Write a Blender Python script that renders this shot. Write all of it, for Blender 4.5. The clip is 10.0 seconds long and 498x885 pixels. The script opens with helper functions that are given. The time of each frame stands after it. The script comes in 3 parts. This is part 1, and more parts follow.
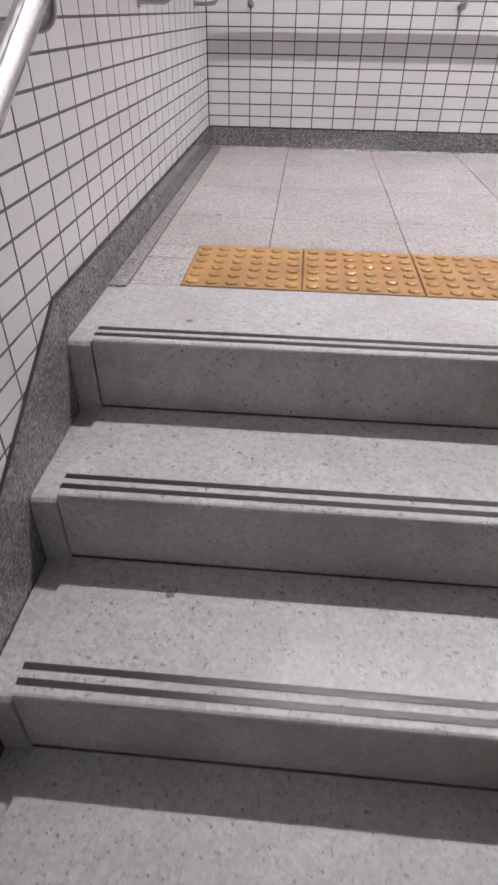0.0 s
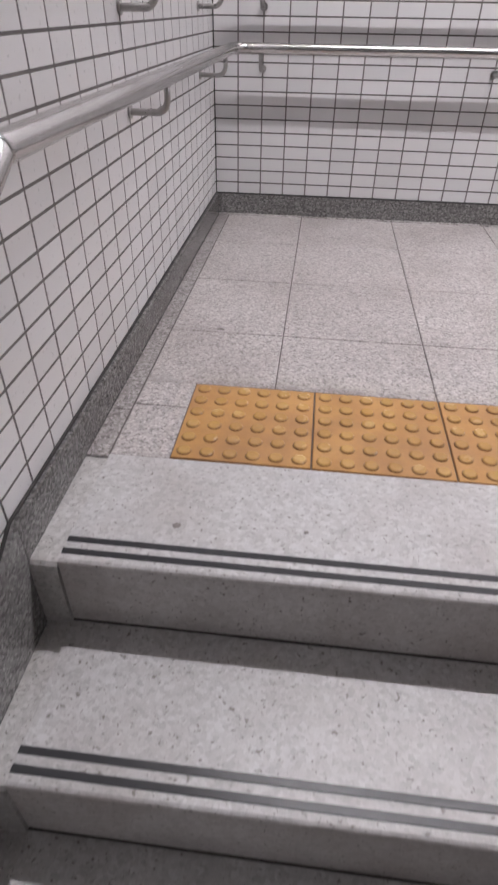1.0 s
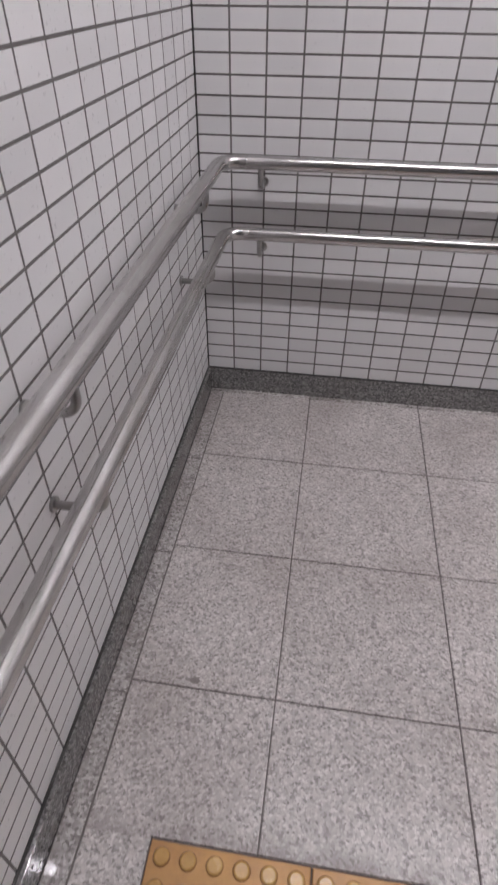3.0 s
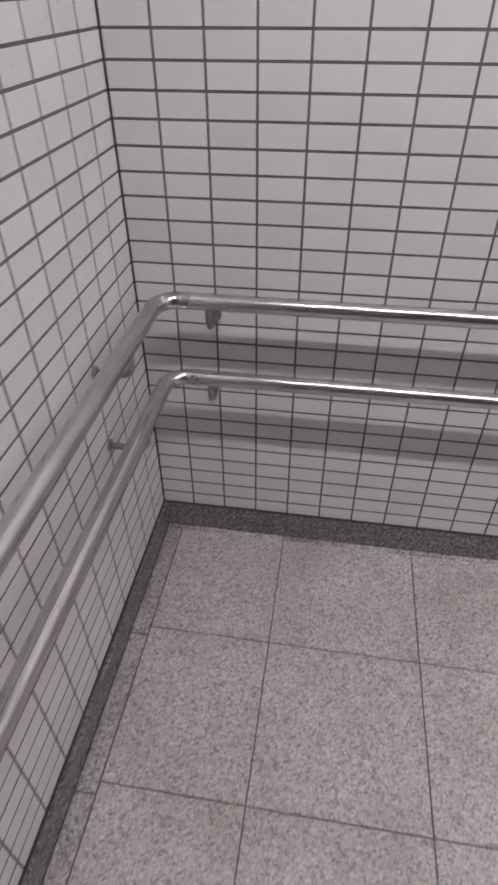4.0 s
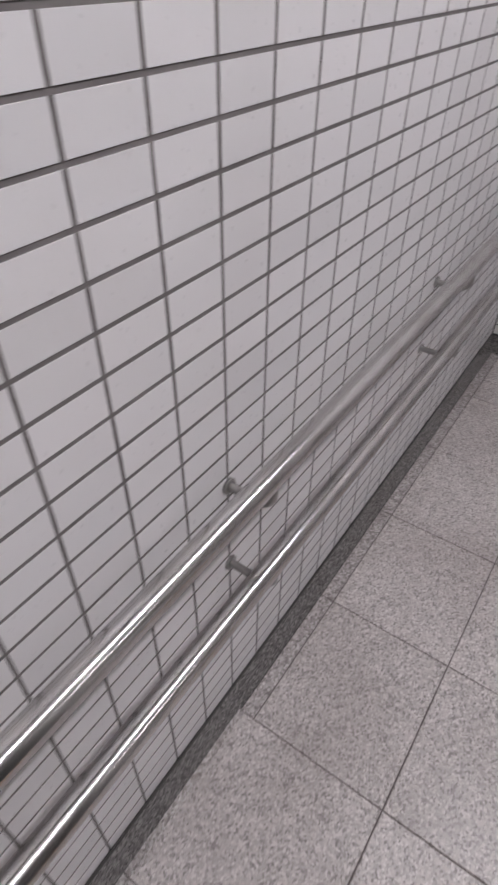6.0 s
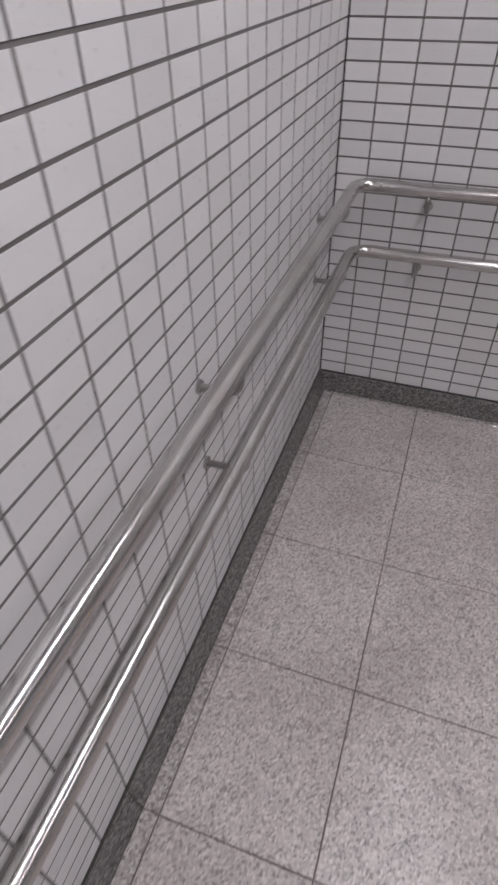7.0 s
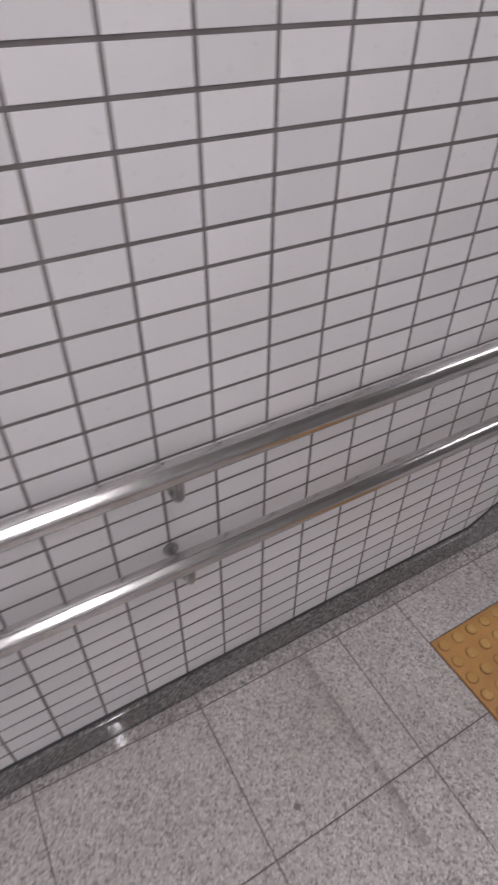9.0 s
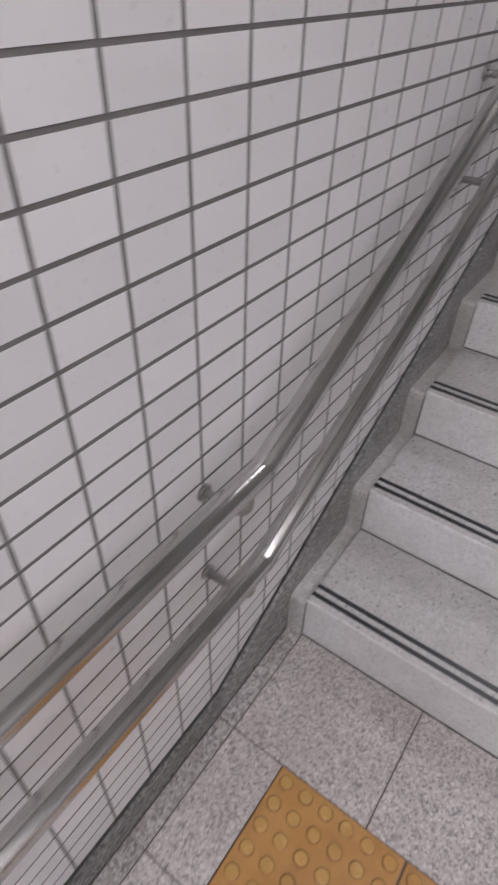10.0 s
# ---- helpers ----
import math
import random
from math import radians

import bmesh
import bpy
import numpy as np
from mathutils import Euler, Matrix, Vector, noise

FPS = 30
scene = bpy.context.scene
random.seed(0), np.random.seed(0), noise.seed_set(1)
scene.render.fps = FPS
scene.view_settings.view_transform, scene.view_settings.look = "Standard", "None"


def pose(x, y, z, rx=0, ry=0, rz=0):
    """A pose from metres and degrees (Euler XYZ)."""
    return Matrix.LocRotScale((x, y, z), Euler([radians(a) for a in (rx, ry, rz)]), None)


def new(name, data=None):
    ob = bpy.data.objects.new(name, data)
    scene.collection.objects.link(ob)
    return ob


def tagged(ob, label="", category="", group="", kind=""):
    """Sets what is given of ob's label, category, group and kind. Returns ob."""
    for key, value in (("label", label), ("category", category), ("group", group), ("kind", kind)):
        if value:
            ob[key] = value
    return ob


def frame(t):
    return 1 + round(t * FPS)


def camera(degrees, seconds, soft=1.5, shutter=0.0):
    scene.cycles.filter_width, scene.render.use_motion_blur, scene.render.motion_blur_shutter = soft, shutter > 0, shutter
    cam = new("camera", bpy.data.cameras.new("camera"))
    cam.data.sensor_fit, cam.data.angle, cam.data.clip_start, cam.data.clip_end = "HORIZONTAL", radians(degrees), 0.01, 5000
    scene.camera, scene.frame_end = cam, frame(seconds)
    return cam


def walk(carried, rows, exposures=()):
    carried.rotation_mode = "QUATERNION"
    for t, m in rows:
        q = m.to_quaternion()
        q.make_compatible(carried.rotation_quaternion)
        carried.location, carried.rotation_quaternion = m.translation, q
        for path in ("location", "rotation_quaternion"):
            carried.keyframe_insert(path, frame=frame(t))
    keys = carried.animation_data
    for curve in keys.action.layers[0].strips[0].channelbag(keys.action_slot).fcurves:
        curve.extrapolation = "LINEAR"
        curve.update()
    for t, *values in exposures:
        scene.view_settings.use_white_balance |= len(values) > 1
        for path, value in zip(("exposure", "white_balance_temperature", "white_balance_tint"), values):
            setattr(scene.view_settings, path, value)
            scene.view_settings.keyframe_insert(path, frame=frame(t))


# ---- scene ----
cam = camera(47.19, 10.0, soft=2.4, shutter=0.22)
PATH = [  # seconds, x, y, z, yaw, pitch, roll
    (0.0, 0.485, -3.132, 0.549, 5.34, -37.34, -0.64),
    (0.5, 0.457, -2.931, 0.629, 6.66, -37.31, -0.35),
    (1.0, 0.465, -2.712, 0.769, 6.80, -37.65, -0.69),
    (1.5, 0.463, -2.467, 0.889, 6.98, -38.07, -0.73),
    (2.0, 0.398, -2.250, 1.006, 8.26, -38.83, -0.89),
    (2.5, 0.409, -2.034, 1.107, 7.68, -39.66, -0.78),
    (2.7, 0.416, -1.943, 1.166, 7.87, -39.90, -0.61),
    (3.8, 0.443, -1.396, 1.397, 9.70, -39.42, 0.37),
    (4.0, 0.479, -1.256, 1.400, 8.81, -39.27, 0.24),
    (4.5, 0.581, -1.004, 1.409, 3.23, -37.92, 0.60),
    (5.0, 0.881, -0.672, 1.428, -25.31, -37.07, 0.85),
    (5.2, 1.021, -0.607, 1.416, -32.26, -38.10, 1.02),
    (6.3, 1.668, -0.361, 1.402, -62.17, -41.16, 0.13),
    (6.5, 1.795, -0.372, 1.392, -65.82, -41.17, 1.13),
    (6.8, 1.982, -0.383, 1.395, -68.44, -41.49, 1.37),
    (7.0, 2.109, -0.394, 1.394, -70.34, -41.64, 0.87),
    (7.5, 2.457, -0.433, 1.392, -78.99, -41.10, -0.75),
    (8.0, 2.781, -0.585, 1.383, -86.95, -40.11, 0.98),
    (8.2, 2.909, -0.654, 1.389, -91.66, -40.42, 1.82),
    (8.5, 3.109, -0.778, 1.385, -102.48, -40.28, 0.12),
    (9.0, 3.359, -1.000, 1.398, -119.51, -41.42, -0.19),
    (9.5, 3.486, -1.329, 1.394, -130.21, -42.00, 0.59),
    (10.0, 3.598, -1.639, 1.383, -144.06, -40.73, -1.35),
]


walk(cam, [(t, pose(x, y, z, 90 + pitch, roll, yaw)) for t, x, y, z, yaw, pitch, roll in PATH], exposures=[(0.0, 0.8), (0.5, 0.69), (1.5, 0.40), (2.5, 0.06), (4.0, -0.16), (5.0, -0.27), (7.0, -0.31), (9.0, -0.2), (9.5, -0.11), (10.0, 0.09)])

# ---- world and light ----
world = bpy.data.worlds.new("world")
world.use_nodes = True
world.node_tree.nodes["Background"].inputs[0].default_value = (0.02, 0.02, 0.022, 1)
scene.world = world
LAMP = 150.0          # radiance of the landing's strip lights
FILL_UPPER = 19.0    # weaker added fill over the upper flight, no known fitting
FILL_LOWER = 2.5       # weaker added fill at the foot of the lower flight, no known fitting

# ---- sizes ----
W = 4.0              # width of the landing between the side walls
HB = 0.0825          # top of the skirting
TU, TV = 0.1, 0.0498   # wall tile module
FX0, FT = 0.395, 0.4  # first floor joint from the side wall, floor tile
FY0 = -0.4035
CEIL = 2.85
RISE, GOING = 0.165, 0.295      # lower flight
RISE_U, GOING_U = 0.157, 0.29   # upper flight
YN = -2.10          # nosing of the landing above the lower flight
YU = -2.41           # first riser of the upper flight
SLOPE = RISE / GOING
SLOPE_U = RISE_U / GOING_U
MID0, MID1 = 1.9, 2.1  # wall between the flights
KINK = -2.10         # where skirting and rails turn into the slope
YEND = -5.6
SK = 0.027           # skirting thickness at the back wall, at its foot
SKS = 0.014          # and along the side walls


# ---- materials ----
def nodes_of(name, rough=0.5, metal=0.0):
    m = bpy.data.materials.new(name)
    m.use_nodes = True
    nt = m.node_tree
    b = nt.nodes["Principled BSDF"]
    b.inputs["Roughness"].default_value = rough
    b.inputs["Metallic"].default_value = metal
    return m, nt, b


def nd(nt, kind, **values):
    n = nt.nodes.new(kind)
    for k, val in values.items():
        n.inputs[k].default_value = val
    return n


def position(nt):
    return nt.nodes.new("ShaderNodeNewGeometry").outputs["Position"]


def noise_tex(nt, vec, scale, detail=3.0, rough=0.55):
    n = nd(nt, "ShaderNodeTexNoise", Scale=scale, Detail=detail, Roughness=rough)
    nt.links.new(vec, n.inputs["Vector"])
    return n.outputs["Fac"]


def ramp(nt, fac, stops):
    r = nt.nodes.new("ShaderNodeValToRGB")
    e = r.color_ramp.elements
    while len(e) < len(stops):
        e.new(0.5)
    for s, (p, c) in zip(e, stops):
        s.position = p
        s.color = (*c, 1) if len(c) == 3 else c
    nt.links.new(fac, r.inputs[0])
    return r.outputs[0]


def mix(nt, a, b, fac, blend="MIX"):
    m = nt.nodes.new("ShaderNodeMix")
    m.data_type, m.blend_type = "RGBA", blend
    for sock, val in ((m.inputs[0], fac), (m.inputs[6], a), (m.inputs[7], b)):
        if isinstance(val, bpy.types.NodeSocket):
            nt.links.new(val, sock)
        elif isinstance(val, float):
            sock.default_value = val
        else:
            sock.default_value = (*val, 1)
    return m.outputs[2]


def span(nt, fac, lo, hi, to_lo=0.0, to_hi=1.0):
    r = nd(nt, "ShaderNodeMapRange", **{"From Min": lo, "From Max": hi, "To Min": to_lo, "To Max": to_hi})
    nt.links.new(fac, r.inputs["Value"])
    return r.outputs[0]


def bump(nt, b, height, strength, dist):
    n = nd(nt, "ShaderNodeBump", Strength=strength, Distance=dist)
    nt.links.new(height, n.inputs["Height"])
    nt.links.new(n.outputs[0], b.inputs["Normal"])


def stone(name, tones, cell, rough, blotch=0.12, speck=None, bump_s=0.1, obj_random=0.06, dirt=(0.16, 0.14, 0.125), dirt_amt=0.25, coat=0.0, stain=()):
    """Granite or cast stone: crystals by cells, broad blotches, fine dirt."""
    m, nt, b = nodes_of(name, rough)
    b.inputs["Coat Weight"].default_value, b.inputs["Coat Roughness"].default_value = coat, 0.04
    p = position(nt)
    warp = nd(nt, "ShaderNodeTexNoise", Scale=cell * 0.8, Detail=2.0)
    nt.links.new(p, warp.inputs["Vector"])
    add = nt.nodes.new("ShaderNodeVectorMath")
    add.operation = "MULTIPLY_ADD"
    nt.links.new(warp.outputs["Color"], add.inputs[0])
    add.inputs[1].default_value = (1.1 / cell,) * 3
    nt.links.new(p, add.inputs[2])
    vor = nd(nt, "ShaderNodeTexVoronoi", Scale=cell)
    nt.links.new(add.outputs[0], vor.inputs["Vector"])
    sep = nt.nodes.new("ShaderNodeSeparateColor")
    nt.links.new(vor.outputs["Color"], sep.inputs[0])
    k = len(tones)
    col = ramp(nt, sep.outputs[0], [(i / (k - 1), c) for i, c in enumerate(tones)])
    fine = noise_tex(nt, p, cell * 2.2, 2.0)
    col = mix(nt, col, mix(nt, (0.0, 0.0, 0.0), (1.0, 1.0, 1.0), fine), 0.16, "OVERLAY")
    broad = noise_tex(nt, p, 3.1, 4.0)
    col = mix(nt, col, dirt, span(nt, broad, 0.42, 0.78, 0.0, dirt_amt))
    mid = noise_tex(nt, p, 16.0, 3.0)
    col = mix(nt, col, mix(nt, (0.25, 0.25, 0.25), (0.75, 0.75, 0.75), mid), blotch, "OVERLAY")
    if speck:
        f1 = noise_tex(nt, p, speck[0], 1.5, 0.5)
        f2 = noise_tex(nt, p, speck[0] * 0.37, 1.0, 0.5)
        mul = nt.nodes.new("ShaderNodeMath")
        mul.operation = "MULTIPLY"
        nt.links.new(span(nt, f1, speck[1], speck[1] + 0.08), mul.inputs[0])
        nt.links.new(span(nt, f2, 0.42, 0.52), mul.inputs[1])
        col = mix(nt, col, speck[2], mul.outputs[0])
    if stain:
        sep2 = nt.nodes.new("ShaderNodeSeparateXYZ")
        nt.links.new(p, sep2.inputs[0])
        for y_edge, y_out in stain:
            band = ramp(nt, span(nt, sep2.outputs[1], y_edge - 0.01, y_out), [(0.0, (0, 0, 0)), (0.12, (0.0, 0.0, 0.0)), (0.2, (0.9, 0.9, 0.9)), (1.0, (0, 0, 0))])
            mul = nt.nodes.new("ShaderNodeMath")
            mul.operation = "MULTIPLY"
            nt.links.new(band, mul.inputs[0])
            nt.links.new(span(nt, noise_tex(nt, p, 9.0, 5.0, 0.7), 0.35, 0.7), mul.inputs[1])
            col = mix(nt, col, (0.13, 0.10, 0.095), mul.outputs[0])
    info = nt.nodes.new("ShaderNodeObjectInfo")
    col = mix(nt, col, mix(nt, (0.2, 0.2, 0.2), (0.8, 0.8, 0.8), info.outputs["Random"]), obj_random, "OVERLAY")
    nt.links.new(col, b.inputs["Base Color"])
    nt.links.new(span(nt, mid, 0.3, 0.7, rough * 0.8, rough * 1.2), b.inputs["Roughness"])
    bump(nt, b, fine, bump_s, 0.001)
    return m


def tile_glaze(name, island):
    m, nt, b = nodes_of(name, 0.3)
    p = position(nt)
    if island:
        rnd = nt.nodes.new("ShaderNodeNewGeometry").outputs["Random Per Island"]
    else:
        rnd = nt.nodes.new("ShaderNodeObjectInfo").outputs["Random"]
    col = ramp(nt, rnd, [(0.0, (0.625, 0.616, 0.62)), (0.5, (0.67, 0.661, 0.665)), (1.0, (0.70, 0.687, 0.691))])
    broad = noise_tex(nt, p, 2.3, 4.0)
    col = mix(nt, col, (0.55, 0.522, 0.505), span(nt, broad, 0.5, 0.85, 0.0, 0.35))
    fine = noise_tex(nt, p, 90.0, 3.0)
    col = mix(nt, col, (0.52, 0.49, 0.46), span(nt, fine, 0.62, 0.85, 0.0, 0.22))
    nt.links.new(col, b.inputs["Base Color"])
    nt.links.new(span(nt, fine, 0.3, 0.8, 0.26, 0.42), b.inputs["Roughness"])
    bump(nt, b, noise_tex(nt, p, 28.0, 2.0), 0.07, 0.002)
    return m


def plain(name, c0, c1, scale, rough, metal=0.0, b_s=0.1):
    m, nt, b = nodes_of(name, rough, metal)
    p = position(nt)
    f = noise_tex(nt, p, scale, 4.0)
    g2 = noise_tex(nt, p, scale * 7, 2.0)
    col = mix(nt, mix(nt, c0, c1, span(nt, f, 0.3, 0.7)), c0, span(nt, g2, 0.45, 0.8, 0.0, 0.5))
    nt.links.new(col, b.inputs["Base Color"])
    nt.links.new(span(nt, f, 0.3, 0.7, rough * 0.85, rough * 1.15), b.inputs["Roughness"])
    bump(nt, b, g2, b_s, 0.001)
    return m


def steel(name):
    m, nt, b = nodes_of(name, 0.2, 1.0)
    p = position(nt)
    broad = noise_tex(nt, p, 9.0, 4.0)
    fine = noise_tex(nt, p, 160.0, 2.0)
    col = mix(nt, (0.62, 0.61, 0.60), (0.50, 0.48, 0.46), span(nt, broad, 0.4, 0.75))
    nt.links.new(col, b.inputs["Base Color"])
    nt.links.new(span(nt, broad, 0.3, 0.75, 0.16, 0.24), b.inputs["Roughness"])
    bump(nt, b, fine, 0.03, 0.0005)
    return m


M_TILE = tile_glaze("white_glazed_tile", False)
M_TILE_J = tile_glaze("white_glazed_tile_field", True)
M_GROUT = plain("dark_grout", (0.125, 0.114, 0.112), (0.185, 0.172, 0.168), 12.0, 0.85)
M_JOINT = plain("grey_floor_joint", (0.125, 0.108, 0.102), (0.185, 0.163, 0.155), 12.0, 0.9)
M_GROUT_F = plain("floor_grout", (0.07, 0.062, 0.058), (0.12, 0.11, 0.10), 12.0, 0.9)
M_FLOOR = stone("floor_granite", [(0.215, 0.198, 0.189), (0.38, 0.352, 0.339), (0.45, 0.421, 0.410), (0.495, 0.459, 0.443), (0.63, 0.597, 0.583)], 205.0, 0.36, 0.16, speck=(260.0, 0.69, (0.80, 0.78, 0.76)), dirt=(0.20, 0.163, 0.150), dirt_amt=0.42, stain=((-1.499, -1.455),))
M_STRIP = stone("border_granite", [(0.16, 0.146, 0.140), (0.32, 0.296, 0.286), (0.405, 0.378, 0.368), (0.57, 0.54, 0.53)], 190.0, 0.4, 0.25, dirt=(0.17, 0.140, 0.122), dirt_amt=0.5, coat=1.0)
M_LIP = stone("polished_granite_lip", [(0.17, 0.156, 0.147), (0.34, 0.316, 0.30), (0.43, 0.405, 0.39), (0.60, 0.575, 0.56)], 190.0, 0.3, 0.25, dirt=(0.17, 0.140, 0.122), dirt_amt=0.5, coat=1.0)
M_SKIRT = stone("skirting_granite", [(0.065, 0.062, 0.06), (0.125, 0.121, 0.118), (0.165, 0.159, 0.155), (0.26, 0.252, 0.246)], 190.0, 0.09, 0.25, bump_s=0.015, dirt=(0.11, 0.10, 0.092))
M_SKIRT_PALE = stone("pale_skirting_granite", [(0.12, 0.116, 0.113), (0.185, 0.18, 0.176), (0.225, 0.219, 0.214), (0.32, 0.312, 0.306)], 170.0, 0.12, 0.25, bump_s=0.015, dirt=(0.15, 0.138, 0.128))
M_STEP = stone("cast_stone_step", [(0.425, 0.417, 0.414), (0.49, 0.482, 0.479), (0.518, 0.51, 0.507), (0.576, 0.57, 0.569)], 130.0, 0.40, 0.22,
               speck=(125.0, 0.625, (0.22, 0.20, 0.185)), bump_s=0.06, dirt=(0.33, 0.293, 0.272), dirt_amt=0.6)
# lower risers: brown of grime and of their dim light, both in the colour
M_RISER = stone("grimy_dim_riser_stone", [(0.50, 0.476, 0.462), (0.545, 0.52, 0.506), (0.57, 0.546, 0.531), (0.615, 0.593, 0.58)], 130.0, 0.45, 0.3,
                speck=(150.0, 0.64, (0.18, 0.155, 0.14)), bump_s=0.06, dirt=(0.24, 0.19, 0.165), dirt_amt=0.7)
# upper risers made paler: the light they catch is in the colour
M_RISER_UP = stone("lit_pale_riser_stone", [(0.66, 0.66, 0.665), (0.72, 0.72, 0.725), (0.75, 0.75, 0.755), (0.79, 0.79, 0.796)], 130.0, 0.45, 0.25,
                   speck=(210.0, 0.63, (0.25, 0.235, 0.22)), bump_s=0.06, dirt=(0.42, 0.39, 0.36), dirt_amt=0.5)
M_EDGE = stone("worn_edge_stone", [(0.43, 0.418, 0.408), (0.50, 0.488, 0.478), (0.54, 0.528, 0.518), (0.61, 0.598, 0.588)], 130.0, 0.4, 0.25,
               speck=(210.0, 0.63, (0.19, 0.175, 0.16)), dirt=(0.24, 0.215, 0.19), dirt_amt=0.6)
M_STRIPE = plain("black_anti_slip", (0.020, 0.020, 0.023), (0.028, 0.028, 0.033), 3.0, 0.33)
M_STRIPE.node_tree.nodes["Principled BSDF"].inputs["Specular IOR Level"].default_value = 0.42


def tactile(name, c0, c1, grime, lo, rough):
    m, nt, b = nodes_of(name, rough)
    p = position(nt)
    f = noise_tex(nt, p, 14.0, 4.0)
    g2 = noise_tex(nt, p, 120.0, 3.0)
    g3 = noise_tex(nt, p, 5.0, 5.0, 0.65)
    info = nt.nodes.new("ShaderNodeObjectInfo").outputs["Random"]
    col = mix(nt, c0, c1, span(nt, f, 0.3, 0.7))
    col = mix(nt, col, mix(nt, (0.3, 0.3, 0.3), (0.7, 0.7, 0.7), info), 0.12, "OVERLAY")
    col = mix(nt, col, grime, span(nt, g3, lo, 0.72, 0.0, 0.75))
    col = mix(nt, col, grime, span(nt, g2, 0.5, 0.85, 0.0, 0.35))
    nt.links.new(col, b.inputs["Base Color"])
    nt.links.new(span(nt, f, 0.3, 0.7, rough * 0.8, rough * 1.2), b.inputs["Roughness"])
    bump(nt, b, g2, 0.25, 0.001)
    return m


M_YELLOW = tactile("ochre_tactile_tile", (0.42, 0.215, 0.064), (0.50, 0.275, 0.088), (0.30, 0.150, 0.064), 0.44, 0.42)
M_DOME = tactile("worn_ochre_dome", (0.48, 0.285, 0.095), (0.55, 0.345, 0.125), (0.36, 0.19, 0.075), 0.45, 0.25)
# dome sides and tile rims in a darker ochre than the tile
M_DOME_FOOT = tactile("dark_ochre_dome_side", (0.33, 0.165, 0.052), (0.39, 0.20, 0.066), (0.20, 0.10, 0.05), 0.4, 0.45)
M_SEAL = plain("black_sealant", (0.022, 0.021, 0.020), (0.045, 0.042, 0.040), 30.0, 0.7)
M_STEEL = steel("stainless_steel")
M_DULL = plain("dull_steel_bracket", (0.42, 0.41, 0.40), (0.31, 0.30, 0.29), 30.0, 0.3, 1.0)
# two greys for unseen surfaces, kept dark to hold down bounced light
M_PAINT = plain("unseen_mid_grey", (0.33, 0.325, 0.32), (0.38, 0.375, 0.37), 5.0, 0.8)
M_GREY = plain("unseen_dark_grey", (0.28, 0.275, 0.27), (0.33, 0.325, 0.32), 5.0, 0.8)
M_HOUSING = plain("white_lamp_housing", (0.70, 0.70, 0.69), (0.75, 0.75, 0.74), 8.0, 0.5)


def glow(name, power):
    m = bpy.data.materials.new(name)
    m.use_nodes = True
    nt = m.node_tree
    nt.nodes.clear()
    e = nd(nt, "ShaderNodeEmission", Color=(1.0, 0.955, 1.01, 1), Strength=power)
    o = nt.nodes.new("ShaderNodeOutputMaterial")
    nt.links.new(e.outputs[0], o.inputs[0])
    return m


M_GLOW = glow("lamp_diffuser", LAMP)
M_GLOW2 = glow("fill_glow_upper", FILL_UPPER)
M_GLOW3 = glow("fill_glow_lower", FILL_LOWER)


# ---- mesh helpers ----
def mesh_of(name, verts, faces, mats):
    me = bpy.data.meshes.new(name)
    me.from_pydata([tuple(map(float, p)) for p in verts], [], [tuple(f) for f in faces])
    for m in mats if isinstance(mats, (list, tuple)) else [mats]:
        me.materials.append(m)
    me.update()
    return me


def from_bm(name, bm, mat):
    me = bpy.data.meshes.new(name)
    bmesh.ops.recalc_face_normals(bm, faces=bm.faces[:])
    bm.to_mesh(me)
    bm.free()
    me.materials.append(mat)
    return me


def part(name, data, parent, label=""):
    ob = new(name, data)
    ob.parent = parent
    return tagged(ob, label) if label else ob


def smooth(me):
    me.polygons.foreach_set("use_smooth", [True] * len(me.polygons))
    return me


def prism(name, outline, axis, lo, hi, mat, bevel=0.0):
    """A closed outline in the two other axes, drawn out along one axis, its edges rounded off."""
    i = "xyz".index(axis)
    bm = bmesh.new()

    def at(p, q):
        c = list(p)
        c.insert(i, q)
        return bm.verts.new(c)
    a = [at(p, lo) for p in outline]
    b = [at(p, hi) for p in outline]
    n = len(a)
    bm.faces.new(a)
    bm.faces.new(b[::-1])
    for k in range(n):
        bm.faces.new((a[k], a[(k + 1) % n], b[(k + 1) % n], b[k]))
    if bevel:
        bmesh.ops.bevel(bm, geom=bm.edges[:], offset=bevel, segments=2, profile=0.5, affect="EDGES")
    return from_bm(name, bm, mat)


def box(name, x0, x1, y0, y1, z0, z1, mat, bevel=0.0):
    return prism(name, [(x0, y0), (x1, y0), (x1, y1), (x0, y1)], "z", z0, z1, mat, bevel)


def plate(name, outline, z0, z1, mat, cham=0.0015):
    """A flat piece of stone with a chamfered rim, from its outline seen from above (anticlockwise)."""
    n = len(outline)
    ins = []
    for k in range(n):
        p, q, r = Vector(outline[k - 1]), Vector(outline[k]), Vector(outline[(k + 1) % n])
        d1, d2 = (q - p).normalized(), (r - q).normalized()
        n1, n2 = Vector((-d1.y, d1.x)), Vector((-d2.y, d2.x))
        ins.append(q + (n1 + n2) * cham)
    vs = [(*p, z0) for p in outline] + [(*p, z1 - cham) for p in outline] + [(*p, z1) for p in ins]
    fs = [tuple(range(2 * n, 3 * n))]
    for k in range(n):
        j = (k + 1) % n
        fs += [(k, j, n + j, n + k), (n + k, n + j, 2 * n + j, 2 * n + k)]
    return mesh_of(name, vs, fs, mat)


